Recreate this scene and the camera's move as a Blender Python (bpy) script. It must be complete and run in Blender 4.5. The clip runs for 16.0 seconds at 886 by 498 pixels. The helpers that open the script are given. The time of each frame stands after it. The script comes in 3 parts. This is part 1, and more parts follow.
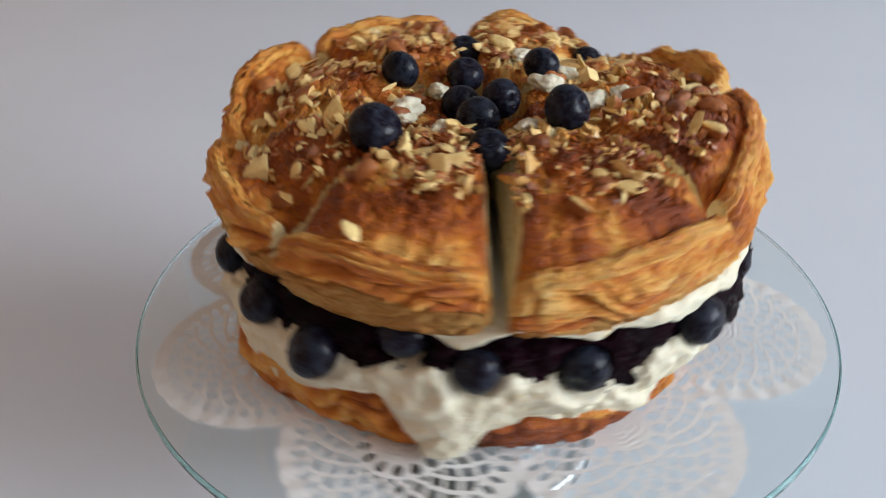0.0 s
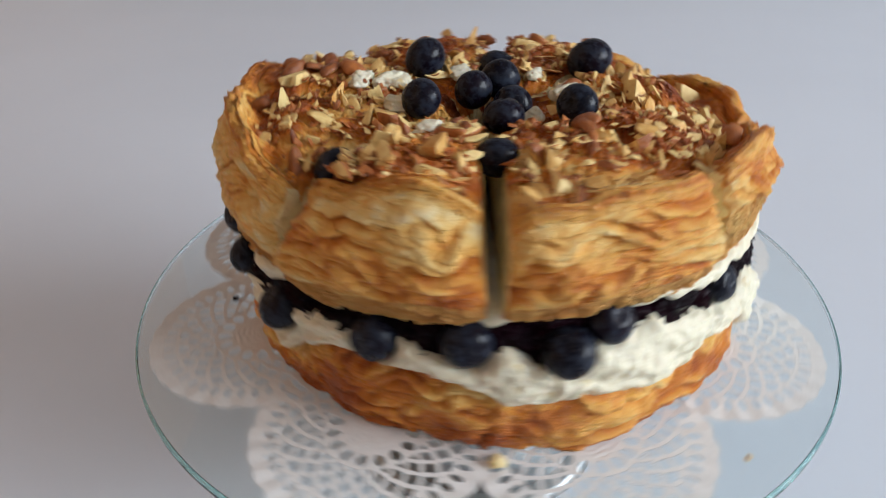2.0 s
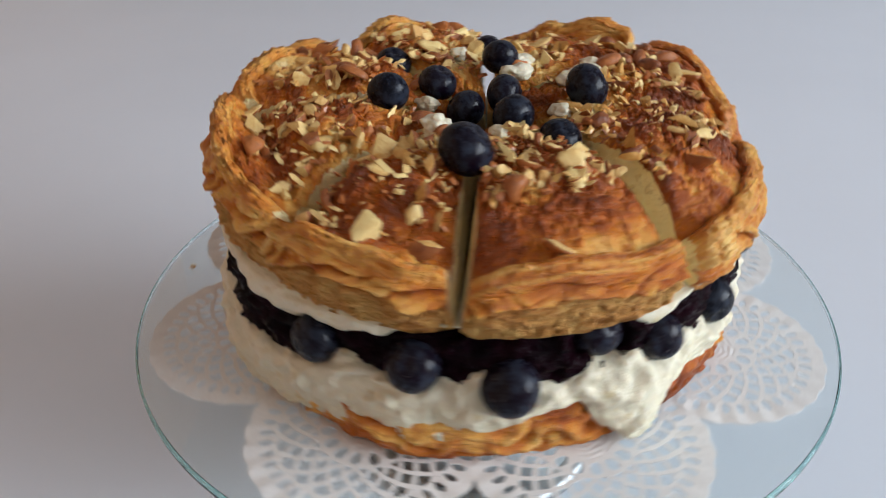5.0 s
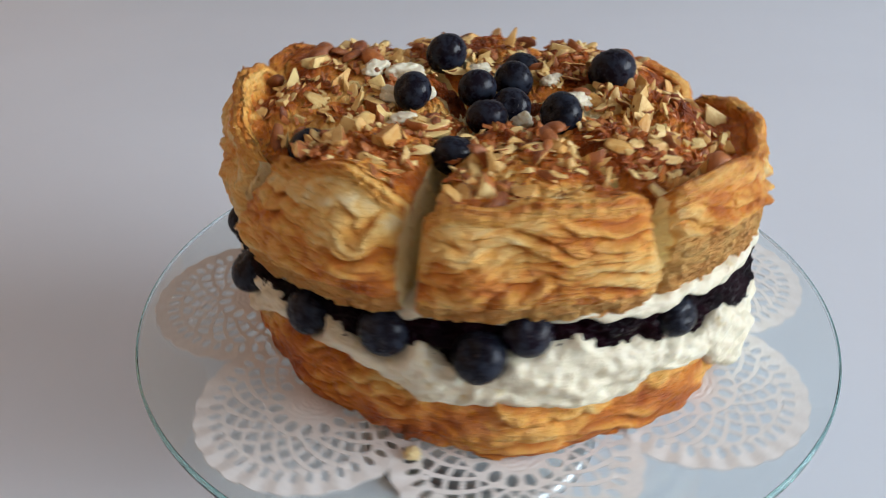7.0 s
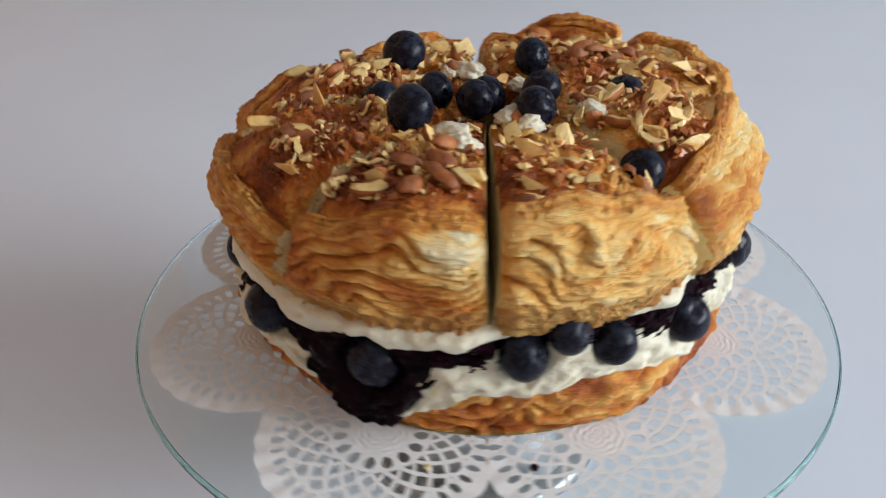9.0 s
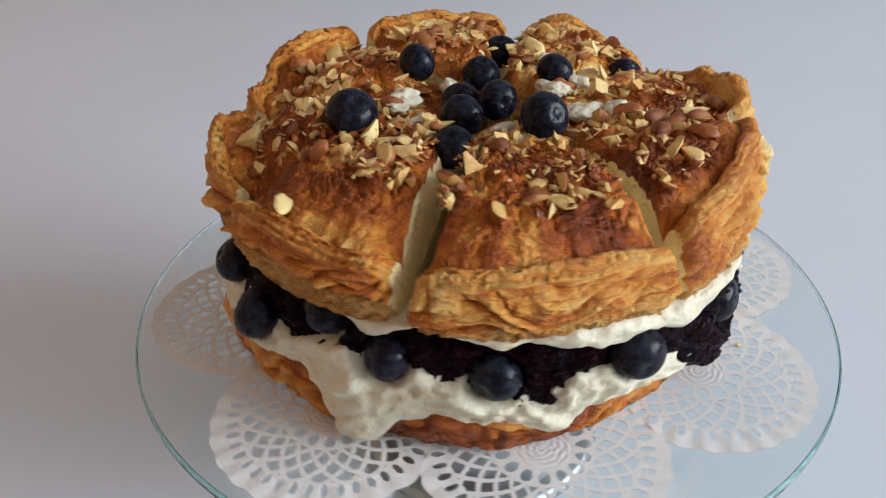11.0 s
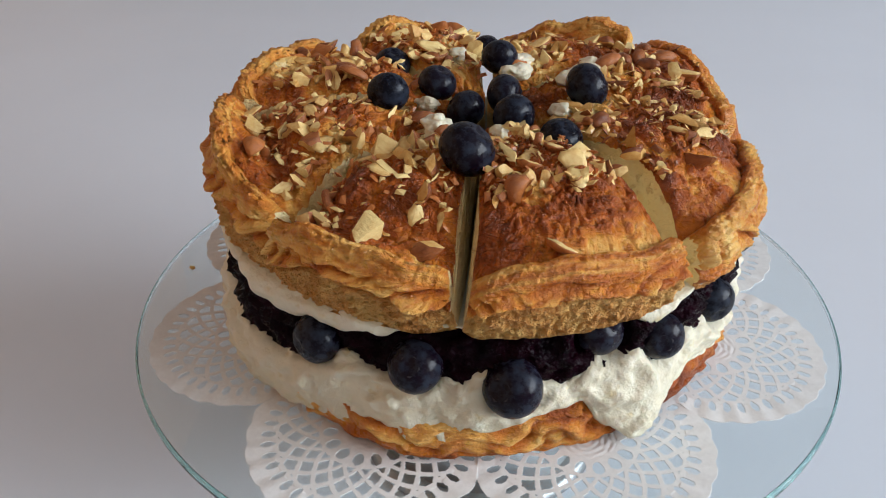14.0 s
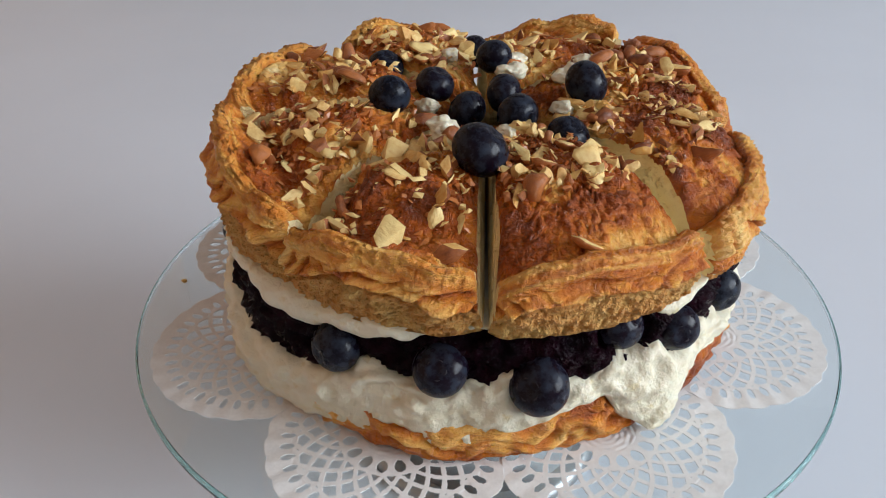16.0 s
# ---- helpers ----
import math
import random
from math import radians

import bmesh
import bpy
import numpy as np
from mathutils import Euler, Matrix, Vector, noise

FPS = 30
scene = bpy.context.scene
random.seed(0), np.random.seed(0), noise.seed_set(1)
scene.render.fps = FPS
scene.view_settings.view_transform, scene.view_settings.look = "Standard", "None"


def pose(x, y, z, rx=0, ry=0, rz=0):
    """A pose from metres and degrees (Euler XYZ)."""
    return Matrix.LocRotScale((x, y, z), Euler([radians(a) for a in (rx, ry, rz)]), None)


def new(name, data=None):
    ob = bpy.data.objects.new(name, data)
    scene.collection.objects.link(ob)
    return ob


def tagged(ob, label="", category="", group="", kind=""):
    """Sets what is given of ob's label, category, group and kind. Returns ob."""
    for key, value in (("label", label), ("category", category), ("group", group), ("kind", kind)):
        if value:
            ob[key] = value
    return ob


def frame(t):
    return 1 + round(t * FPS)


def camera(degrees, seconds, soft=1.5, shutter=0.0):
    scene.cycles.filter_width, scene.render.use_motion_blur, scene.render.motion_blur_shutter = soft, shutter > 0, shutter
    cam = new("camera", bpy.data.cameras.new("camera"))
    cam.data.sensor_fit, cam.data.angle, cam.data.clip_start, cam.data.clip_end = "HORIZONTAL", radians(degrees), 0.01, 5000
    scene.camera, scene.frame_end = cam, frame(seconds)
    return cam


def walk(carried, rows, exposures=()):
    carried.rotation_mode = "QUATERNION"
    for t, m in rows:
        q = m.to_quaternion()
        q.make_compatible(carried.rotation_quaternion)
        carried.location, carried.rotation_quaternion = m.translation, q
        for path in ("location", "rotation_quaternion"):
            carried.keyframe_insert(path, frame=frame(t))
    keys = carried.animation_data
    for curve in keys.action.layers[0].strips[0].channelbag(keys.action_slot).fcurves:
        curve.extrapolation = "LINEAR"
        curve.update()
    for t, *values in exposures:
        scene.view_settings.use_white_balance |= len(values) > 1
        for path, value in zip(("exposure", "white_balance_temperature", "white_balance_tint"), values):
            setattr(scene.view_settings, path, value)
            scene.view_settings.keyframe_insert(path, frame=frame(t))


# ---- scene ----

# The camera stands still; the plate with the cake turns about the z axis of the world.
cam = camera(57.5, 16.0, soft=1.0, shutter=0.6)
EYE = pose(0.0, -0.3204, 0.2232, 90 - 32.23, 0, 3.38) @ pose(0, 0, 0, 0, 0, -0.56)
walk(cam, [(0.0, EYE), (16.0, EYE)])

# seconds and degrees of the turning plate
TURN = [(0, -0.85), (0.5, 42.4), (1, 87.3), (1.5, 128.9), (2, 172.4), (2.5, 213.0), (3, 254.3), (3.5, 291.8), (4, 329.3), (6.5, 486.6),
        (7, 516.7), (7.5, 543.8), (8, 571.9), (8.5, 597.8), (9, 623.9), (9.5, 645.8), (10, 667.0), (12.5, 737.5), (13, 745.7), (13.5, 751.8), (14, 756.8), (14.5, 759.86), (15, 761.5), (15.5, 761.7), (16, 761.35)]


def spline(pairs):
    """A natural cubic through the pairs, as a function."""
    x, y = (np.array(v, float) for v in zip(*pairs))
    n, h = len(x), np.diff(x)
    a, b = np.eye(n), np.zeros(n)
    for i in range(1, n - 1):
        a[i, i - 1:i + 2] = h[i - 1], 2 * (h[i - 1] + h[i]), h[i]
        b[i] = 6 * ((y[i + 1] - y[i]) / h[i] - (y[i] - y[i - 1]) / h[i - 1])
    m = np.linalg.solve(a, b)

    def value(t):
        i = int(min(max(np.searchsorted(x, t) - 1, 0), n - 2))
        p, q = x[i + 1] - t, t - x[i]
        return (m[i] * p ** 3 + m[i + 1] * q ** 3) / (6 * h[i]) + (y[i] / h[i] - m[i] * h[i] / 6) * p + (y[i + 1] / h[i] - m[i + 1] * h[i] / 6) * q
    return value


# ---- light ----
TABLE = -0.095
world = bpy.data.worlds.new("world")
scene.world = world
world.use_nodes = True
sky = world.node_tree.nodes.new("ShaderNodeTexSky")
sky.sky_type, sky.sun_disc, sky.sun_elevation, sky.sun_rotation = "NISHITA", False, radians(35), radians(200)
world.node_tree.links.new(sky.outputs[0], world.node_tree.nodes["Background"].inputs[0])
world.node_tree.nodes["Background"].inputs[1].default_value = 0.1
ROOM = dict(x0=-1.1, x1=2.8, y0=-2.5, y1=2.1, z0=TABLE - 0.75, z1=2.0)
WINDOW = dict(y0=-1.9, y1=0.35, z0=0.40, z1=1.85)


def window_light():
    lamp = bpy.data.lights.new("window_light", "AREA")
    lamp.shape, lamp.size, lamp.size_y = "RECTANGLE", WINDOW["y1"] - WINDOW["y0"], WINDOW["z1"] - WINDOW["z0"]
    lamp.energy, lamp.color = 136, (0.825, 0.905, 0.985)
    ob = new("window_light", lamp)
    c = (ROOM["x1"] - 0.02, (WINDOW["y0"] + WINDOW["y1"]) / 2, (WINDOW["z0"] + WINDOW["z1"]) / 2)
    ob.matrix_basis = Matrix.Translation(c) @ pose(0, 0, 0, 90, 0, 90)


window_light()
scene.view_settings.exposure = 0.0


# ---- materials ----
def material(name, rough=0.5, metal=0.0):
    m = bpy.data.materials.new(name)
    m.use_nodes = True
    b = m.node_tree.nodes["Principled BSDF"]
    b.inputs["Roughness"].default_value, b.inputs["Metallic"].default_value = rough, metal
    return m, m.node_tree, b


def node(nt, kind, **values):
    n = nt.nodes.new(kind)
    for k, v in values.items():
        n.inputs[k.replace("_", " ")].default_value = v
    return n


def noise_tex(nt, scale, detail=4, rough=0.55, where="Object", stretch=None):
    co = nt.nodes.new("ShaderNodeTexCoord")
    n = node(nt, "ShaderNodeTexNoise", Scale=scale, Detail=detail, Roughness=rough)
    src = co.outputs[where]
    if stretch:
        mp = nt.nodes.new("ShaderNodeMapping")
        mp.inputs["Scale"].default_value = stretch
        nt.links.new(src, mp.inputs[0])
        src = mp.outputs[0]
    nt.links.new(src, n.inputs["Vector"])
    return n


def ramp(nt, src, stops):
    r = nt.nodes.new("ShaderNodeValToRGB")
    e = r.color_ramp.elements
    while len(e) < len(stops):
        e.new(0.5)
    for el, (p, c) in zip(e, stops):
        el.position, el.color = p, (*c, 1)
    nt.links.new(src, r.inputs[0])
    return r


def mix(nt, fac, a, b, mode="MIX"):
    n = nt.nodes.new("ShaderNodeMix")
    n.data_type, n.blend_type = "RGBA", mode
    for s, v in ((0, fac), (6, a), (7, b)):
        if isinstance(v, (int, float)):
            n.inputs[s].default_value = v
        elif isinstance(v, tuple):
            n.inputs[s].default_value = (*v, 1)
        else:
            nt.links.new(v, n.inputs[s])
    return n.outputs[2]


def calc(nt, op, a, b=0.0, c=0.0):
    n = nt.nodes.new("ShaderNodeMath")
    n.operation = op
    for s, v in zip(n.inputs, (a, b, c)):
        if isinstance(v, (int, float)):
            s.default_value = v
        else:
            nt.links.new(v, s)
    return n.outputs[0]


def bump(nt, b, height, strength, distance=0.001):
    n = node(nt, "ShaderNodeBump", Strength=strength, Distance=distance)
    nt.links.new(height, n.inputs["Height"])
    nt.links.new(n.outputs[0], b.inputs["Normal"])


def skin_material():
    """Baked meringue skin: pale to dark brown by its bake value, with fine wrinkles."""
    m, nt, b = material("baked_skin", 0.42)
    at = nt.nodes.new("ShaderNodeAttribute")
    at.attribute_name = "bake"
    n1, n2 = noise_tex(nt, 55, 5, 0.6), noise_tex(nt, 260, 4, 0.6)
    v = calc(nt, "ADD", at.outputs["Fac"], calc(nt, "MULTIPLY_ADD", n1.outputs[0], 0.75, -0.375))
    v = calc(nt, "ADD", v, calc(nt, "MULTIPLY_ADD", n2.outputs[0], 0.5, -0.27))
    v = calc(nt, "MULTIPLY_ADD", v, 0.75, 0.25)
    r = ramp(nt, v, [(0.0, (0.92, 0.77, 0.46)), (0.22, (0.93, 0.61, 0.21)), (0.40, (0.88, 0.44, 0.095)), (0.56, (0.70, 0.225, 0.026)), (0.75, (0.46, 0.100, 0.009)), (1.0, (0.24, 0.046, 0.006))])
    nt.links.new(r.outputs[0], b.inputs["Base Color"])
    nt.links.new(ramp(nt, n2.outputs[0], [(0.3, (0.20,) * 3), (0.7, (0.42,) * 3)]).outputs[0], b.inputs["Roughness"])
    b.inputs["Specular IOR Level"].default_value = 0.48
    n3, n4, n5 = noise_tex(nt, 1100, 4, 0.7), noise_tex(nt, 190, 2, 0.5), noise_tex(nt, 75, 3, 0.55, stretch=(1, 1, 4.2))
    n4.inputs["Distortion"].default_value, n5.inputs["Distortion"].default_value = 1.4, 0.6
    # rounded wrinkles that meet in sharp creases
    w = calc(nt, "POWER", calc(nt, "MINIMUM", calc(nt, "MULTIPLY", calc(nt, "ABSOLUTE", calc(nt, "SUBTRACT", n4.outputs[0], 0.5)), 7.0), 1.0), 0.6)
    q = calc(nt, "POWER", calc(nt, "MINIMUM", calc(nt, "MULTIPLY", calc(nt, "ABSOLUTE", calc(nt, "SUBTRACT", n5.outputs[0], 0.5)), 9.0), 1.0), 0.6)
    h = calc(nt, "ADD", calc(nt, "MULTIPLY", n3.outputs[0], 0.28), calc(nt, "ADD", calc(nt, "MULTIPLY", w, calc(nt, "MULTIPLY_ADD", at.outputs["Fac"], 0.22, 0.0)), calc(nt, "MULTIPLY", q, 0.14)))
    bump(nt, b, h, 1.0, 0.0036)
    return m


def sponge_material(name, dark=0.0):
    """Sponge crust: ochre, with grains of sugar and brown blotches."""
    m, nt, b = material(name, 0.62)
    n1, n2, n3 = noise_tex(nt, 60, 5, 0.65), noise_tex(nt, 900, 3, 0.7), noise_tex(nt, 220, 4, 0.6)
    v = calc(nt, "ADD", n1.outputs[0], calc(nt, "MULTIPLY_ADD", n3.outputs[0], 0.5, -0.25 + dark))
    r = ramp(nt, v, [(0.34, (0.94, 0.56, 0.16)), (0.54, (0.86, 0.39, 0.085)), (0.72, (0.64, 0.22, 0.036)), (0.92, (0.44, 0.13, 0.022))])
    n4 = noise_tex(nt, 480, 2, 0.5, stretch=(1, 1, 1.6))
    pit = ramp(nt, n4.outputs[0], [(0.63, (0.0,) * 3), (0.72, (1.0,) * 3)]).outputs[0]
    c = mix(nt, ramp(nt, n2.outputs[0], [(0.52, (0, 0, 0)), (0.68, (0.6,) * 3)]).outputs[0], r.outputs[0], (0.86, 0.56, 0.22))
    # shade inside the pits, painted into the crust colour
    c = mix(nt, calc(nt, "MULTIPLY", pit, 0.40), c, (0.42, 0.15, 0.03))
    nt.links.new(c, b.inputs["Base Color"])
    bump(nt, b, calc(nt, "SUBTRACT", calc(nt, "ADD", n2.outputs[0], calc(nt, "MULTIPLY", n3.outputs[0], 1.6)), calc(nt, "MULTIPLY", pit, 0.5)), 1.0, 0.0040)
    return m


def crumb_material():
    """Soft pale yellow sponge, full of small pores."""
    m, nt, b = material("pale_crumb", 0.75)
    n1, n2, n3 = noise_tex(nt, 80, 4), noise_tex(nt, 700, 3, 0.7), noise_tex(nt, 330, 2, 0.5)
    pore = ramp(nt, n3.outputs[0], [(0.60, (0.0,) * 3), (0.70, (1.0,) * 3)]).outputs[0]
    r = ramp(nt, n1.outputs[0], [(0.3, (0.97, 0.74, 0.34)), (0.55, (0.97, 0.80, 0.45)), (0.8, (0.93, 0.58, 0.16))])
    # the pores' inner shade is mixed into the base colour
    nt.links.new(mix(nt, calc(nt, "MULTIPLY", pore, 0.35), r.outputs[0], (0.72, 0.44, 0.13)), b.inputs["Base Color"])
    b.inputs["Subsurface Weight"].default_value, b.inputs["Subsurface Scale"].default_value = 0.12, 0.003
    b.inputs["Subsurface Radius"].default_value = (1.0, 0.75, 0.4)
    bump(nt, b, calc(nt, "SUBTRACT", n2.outputs[0], pore), 0.9, 0.0016)
    return m


def cream_material():
    """Whipped cream: off-white, torn and pitted, with a few yellowish spots."""
    m, nt, b = material("whipped_cream", 0.42)
    n1, n2, n3 = noise_tex(nt, 130, 3), noise_tex(nt, 480, 4, 0.65), noise_tex(nt, 150, 3, 0.6)
    r = ramp(nt, n1.outputs[0], [(0.3, (0.72, 0.65, 0.48)), (0.62, (0.75, 0.69, 0.53)), (0.74, (0.66, 0.53, 0.27))])
    nt.links.new(r.outputs[0], b.inputs["Base Color"])
    b.inputs["Subsurface Weight"].default_value, b.inputs["Subsurface Scale"].default_value = 0.2, 0.002
    b.inputs["Subsurface Radius"].default_value = (1.0, 0.7, 0.45)
    bump(nt, b, calc(nt, "ADD", calc(nt, "MULTIPLY", n2.outputs[0], 0.45), n3.outputs[0]), 0.7, 0.0020)
    return m


def jam_material():
    """Cooked blueberry jam: near black, wet, with a seedy grain that sparkles."""
    m, nt, b = material("blueberry_jam", 0.12)
    n1, n2, n3 = noise_tex(nt, 90, 4), noise_tex(nt, 420, 3, 0.6), noise_tex(nt, 1000, 2, 0.6)
    r = ramp(nt, n1.outputs[0], [(0.35, (0.003, 0.0006, 0.002)), (0.75, (0.014, 0.0010, 0.0045))])
    nt.links.new(r.outputs[0], b.inputs["Base Color"])
    nt.links.new(ramp(nt, n2.outputs[0], [(0.35, (0.03,) * 3), (0.7, (0.12,) * 3)]).outputs[0], b.inputs["Roughness"])
    b.inputs["Specular IOR Level"].default_value = 0.06
    bump(nt, b, calc(nt, "ADD", n2.outputs[0], calc(nt, "MULTIPLY", n3.outputs[0], 0.25)), 1.0, 0.0022)
    return m


def berry_material():
    """Blueberry skin: near-black blue under a broken waxy bloom."""
    m, nt, b = material("blueberry_skin", 0.4)
    n1, n2 = noise_tex(nt, 2.6, 7, 0.72), noise_tex(nt, 9, 4, 0.6)
    info = nt.nodes.new("ShaderNodeObjectInfo")
    skin = mix(nt, info.outputs["Random"], (0.002, 0.003, 0.006), (0.008, 0.003, 0.008))
    n5 = noise_tex(nt, 1.1, 3)
    f = ramp(nt, calc(nt, "ADD", calc(nt, "MULTIPLY", n1.outputs[0], 0.75), calc(nt, "MULTIPLY", n5.outputs[0], 0.4)), [(0.52, (0.0,) * 3), (0.72, (1.0,) * 3)])
    nt.links.new(mix(nt, f.outputs[0], skin, (0.022, 0.028, 0.044)), b.inputs["Base Color"])
    nt.links.new(ramp(nt, f.outputs[0], [(0.0, (0.16,) * 3), (1.0, (0.55,) * 3)]).outputs[0], b.inputs["Roughness"])
    b.inputs["Specular IOR Level"].default_value = 0.10
    b.inputs["Coat Weight"].default_value, b.inputs["Coat Roughness"].default_value = 0.11, 0.04
    bump(nt, b, n2.outputs[0], 0.3, 0.0004)
    return m


def nut_material(name, a, c, rough):
    """Nut of unit length: tone from piece to piece, darker streaks, a grainy cut."""
    m, nt, b = material(name, rough)
    n1, n2 = noise_tex(nt, 3.2, 5, 0.65), noise_tex(nt, 14, 4, 0.7, stretch=(0.35, 1, 1))
    info = nt.nodes.new("ShaderNodeObjectInfo")
    v = calc(nt, "ADD", calc(nt, "ADD", calc(nt, "MULTIPLY", n1.outputs[0], 0.9), calc(nt, "MULTIPLY", n2.outputs[0], 0.4)), calc(nt, "MULTIPLY_ADD", info.outputs["Random"], 0.5, -0.4))
    nt.links.new(ramp(nt, v, [(0.25, a), (0.55, tuple(0.5 * x + 0.5 * y for x, y in zip(a, c))), (0.85, c)]).outputs[0], b.inputs["Base Color"])
    bump(nt, b, calc(nt, "ADD", n1.outputs[0], n2.outputs[0]), 0.7, 0.0007)
    return m


def paper_material():
    m, nt, b = material("doily_paper", 0.7)
    n1 = noise_tex(nt, 600, 3)
    nt.links.new(ramp(nt, n1.outputs[0], [(0.3, (0.73, 0.72, 0.71)), (0.7, (0.80, 0.79, 0.78))]).outputs[0], b.inputs["Base Color"])
    bump(nt, b, n1.outputs[0], 0.3, 0.0005)
    return m


def glass_material(name, tint):
    m, nt, b = material(name, 0.0)
    b.inputs["Base Color"].default_value = (*tint, 1)
    b.inputs["Transmission Weight"].default_value, b.inputs["IOR"].default_value = 1.0, 1.45
    return m


def plain_material(name, a, c, scale, rough, metal=0.0, relief=0.15):
    m, nt, b = material(name, rough, metal)
    n1, n2 = noise_tex(nt, scale, 5), noise_tex(nt, scale * 40, 3)
    nt.links.new(ramp(nt, n1.outputs[0], [(0.3, a), (0.7, c)]).outputs[0], b.inputs["Base Color"])
    bump(nt, b, n2.outputs[0], relief, 0.0005)
    return m


SKIN, SPONGE = skin_material(), sponge_material("sponge_crust")
CRUMB, CREAM, JAM, BERRY = crumb_material(), cream_material(), jam_material(), berry_material()
FLESH = nut_material("almond_flesh", (0.92, 0.70, 0.30), (0.64, 0.30, 0.06), 0.36)
HULL = nut_material("almond_skin", (0.50, 0.165, 0.042), (0.17, 0.042, 0.012), 0.36)
CALYX = plain_material("calyx_brown", (0.012, 0.010, 0.016), (0.03, 0.022, 0.03), 300, 0.6)
PAPER, GLASS = paper_material(), glass_material("clear_glass", (0.93, 0.985, 0.98))
RIM = glass_material("green_glass_edge", (0.42, 0.72, 0.69))
STEEL = plain_material("brushed_metal", (0.32, 0.33, 0.34), (0.42, 0.43, 0.44), 40, 0.4, 0.8)
WHITE = plain_material("white_table", (0.70, 0.735, 0.80), (0.735, 0.77, 0.835), 3, 0.55)
# added out of view on the left, to throw warm fill on the cake
WALL = plain_material("warm_bounce_wall", (0.50, 0.30, 0.18), (0.54, 0.33, 0.20), 2, 0.8)
# tones of the unseen walls and ceiling, chosen for how much light they bounce
PLASTER = plain_material("plaster", (0.50, 0.49, 0.48), (0.56, 0.55, 0.54), 2, 0.8)
SOUTH = plain_material("pale_plaster", (0.30, 0.28, 0.26), (0.35, 0.33, 0.31), 2, 0.8)
GREY = plain_material("grey_plaster", (0.36, 0.35, 0.35), (0.42, 0.41, 0.41), 2, 0.8)
FLOOR = plain_material("wood_floor", (0.26, 0.16, 0.09), (0.34, 0.21, 0.12), 4, 0.5)


# ---- building helpers ----
def part(name, bm, mat, parent=None, label="", smooth=True):
    me = bpy.data.meshes.new(name)
    bm.to_mesh(me)
    bm.free()
    for x in mat if isinstance(mat, (list, tuple)) else [mat]:
        me.materials.append(x)
    if smooth:
        for f in me.polygons:
            f.use_smooth = True
    ob = new(name, me)
    if parent:
        ob.parent = parent
    return tagged(ob, label)


def box(bm, x0, x1, y0, y1, z0, z1):
    vs = [bm.verts.new(p) for p in ((x0, y0, z0), (x1, y0, z0), (x1, y1, z0), (x0, y1, z0), (x0, y0, z1), (x1, y0, z1), (x1, y1, z1), (x0, y1, z1))]
    for f in ((3, 2, 1, 0), (4, 5, 6, 7), (0, 1, 5, 4), (1, 2, 6, 5), (2, 3, 7, 6), (3, 0, 4, 7)):
        bm.faces.new([vs[i] for i in f])


def lathe(bm, profile, n=96):
    """A closed profile of (r, z), turned about the z axis."""
    rings = [[bm.verts.new((r * math.cos(2 * math.pi * k / n), r * math.sin(2 * math.pi * k / n), z)) for k in range(n)] for r, z in profile]
    for a, b in zip(rings, rings[1:] + rings[:1]):
        for k in range(n):
            bm.faces.new((a[k], a[(k + 1) % n], b[(k + 1) % n], b[k]))


def table_of(pairs):
    """A closed table over the circle: degrees to values, smoothly between."""
    xs, ys = [p for p, _ in pairs], [v for _, v in pairs]
    xs, ys = [xs[-1] - 360] + xs + [xs[0] + 360], [ys[-1]] + ys + [ys[0]]

    def value(deg):
        d = (deg + 180) % 360 - 180
        if d < xs[0]:
            d += 360
        i = 0
        while i < len(xs) - 2 and d > xs[i + 1]:
            i += 1
        f = min(max((d - xs[i]) / (xs[i + 1] - xs[i]), 0), 1)
        f = f * f * (3 - 2 * f)
        return ys[i] * (1 - f) + ys[i + 1] * f
    return value


def hump(deg, centre, width):
    d = (deg - centre + 180) % 360 - 180
    return math.exp(-(d / width) ** 2)


def nz(x, y, z, octaves=3):
    return noise.fractal((x, y, z), 1.0, 2.0, octaves)


def ridge(x, y, z):
    return 1 - abs(noise.noise((x, y, z))) * 2


def crinkle(x, y, z):
    """Rounded humps between sharp creases."""
    return min(1.0, abs(noise.noise((x, y, z))) * 2.6) ** 0.6 - 0.55


def polar(deg, r, z=0.0):
    return Vector((r * math.cos(radians(deg)), r * math.sin(radians(deg)), z))


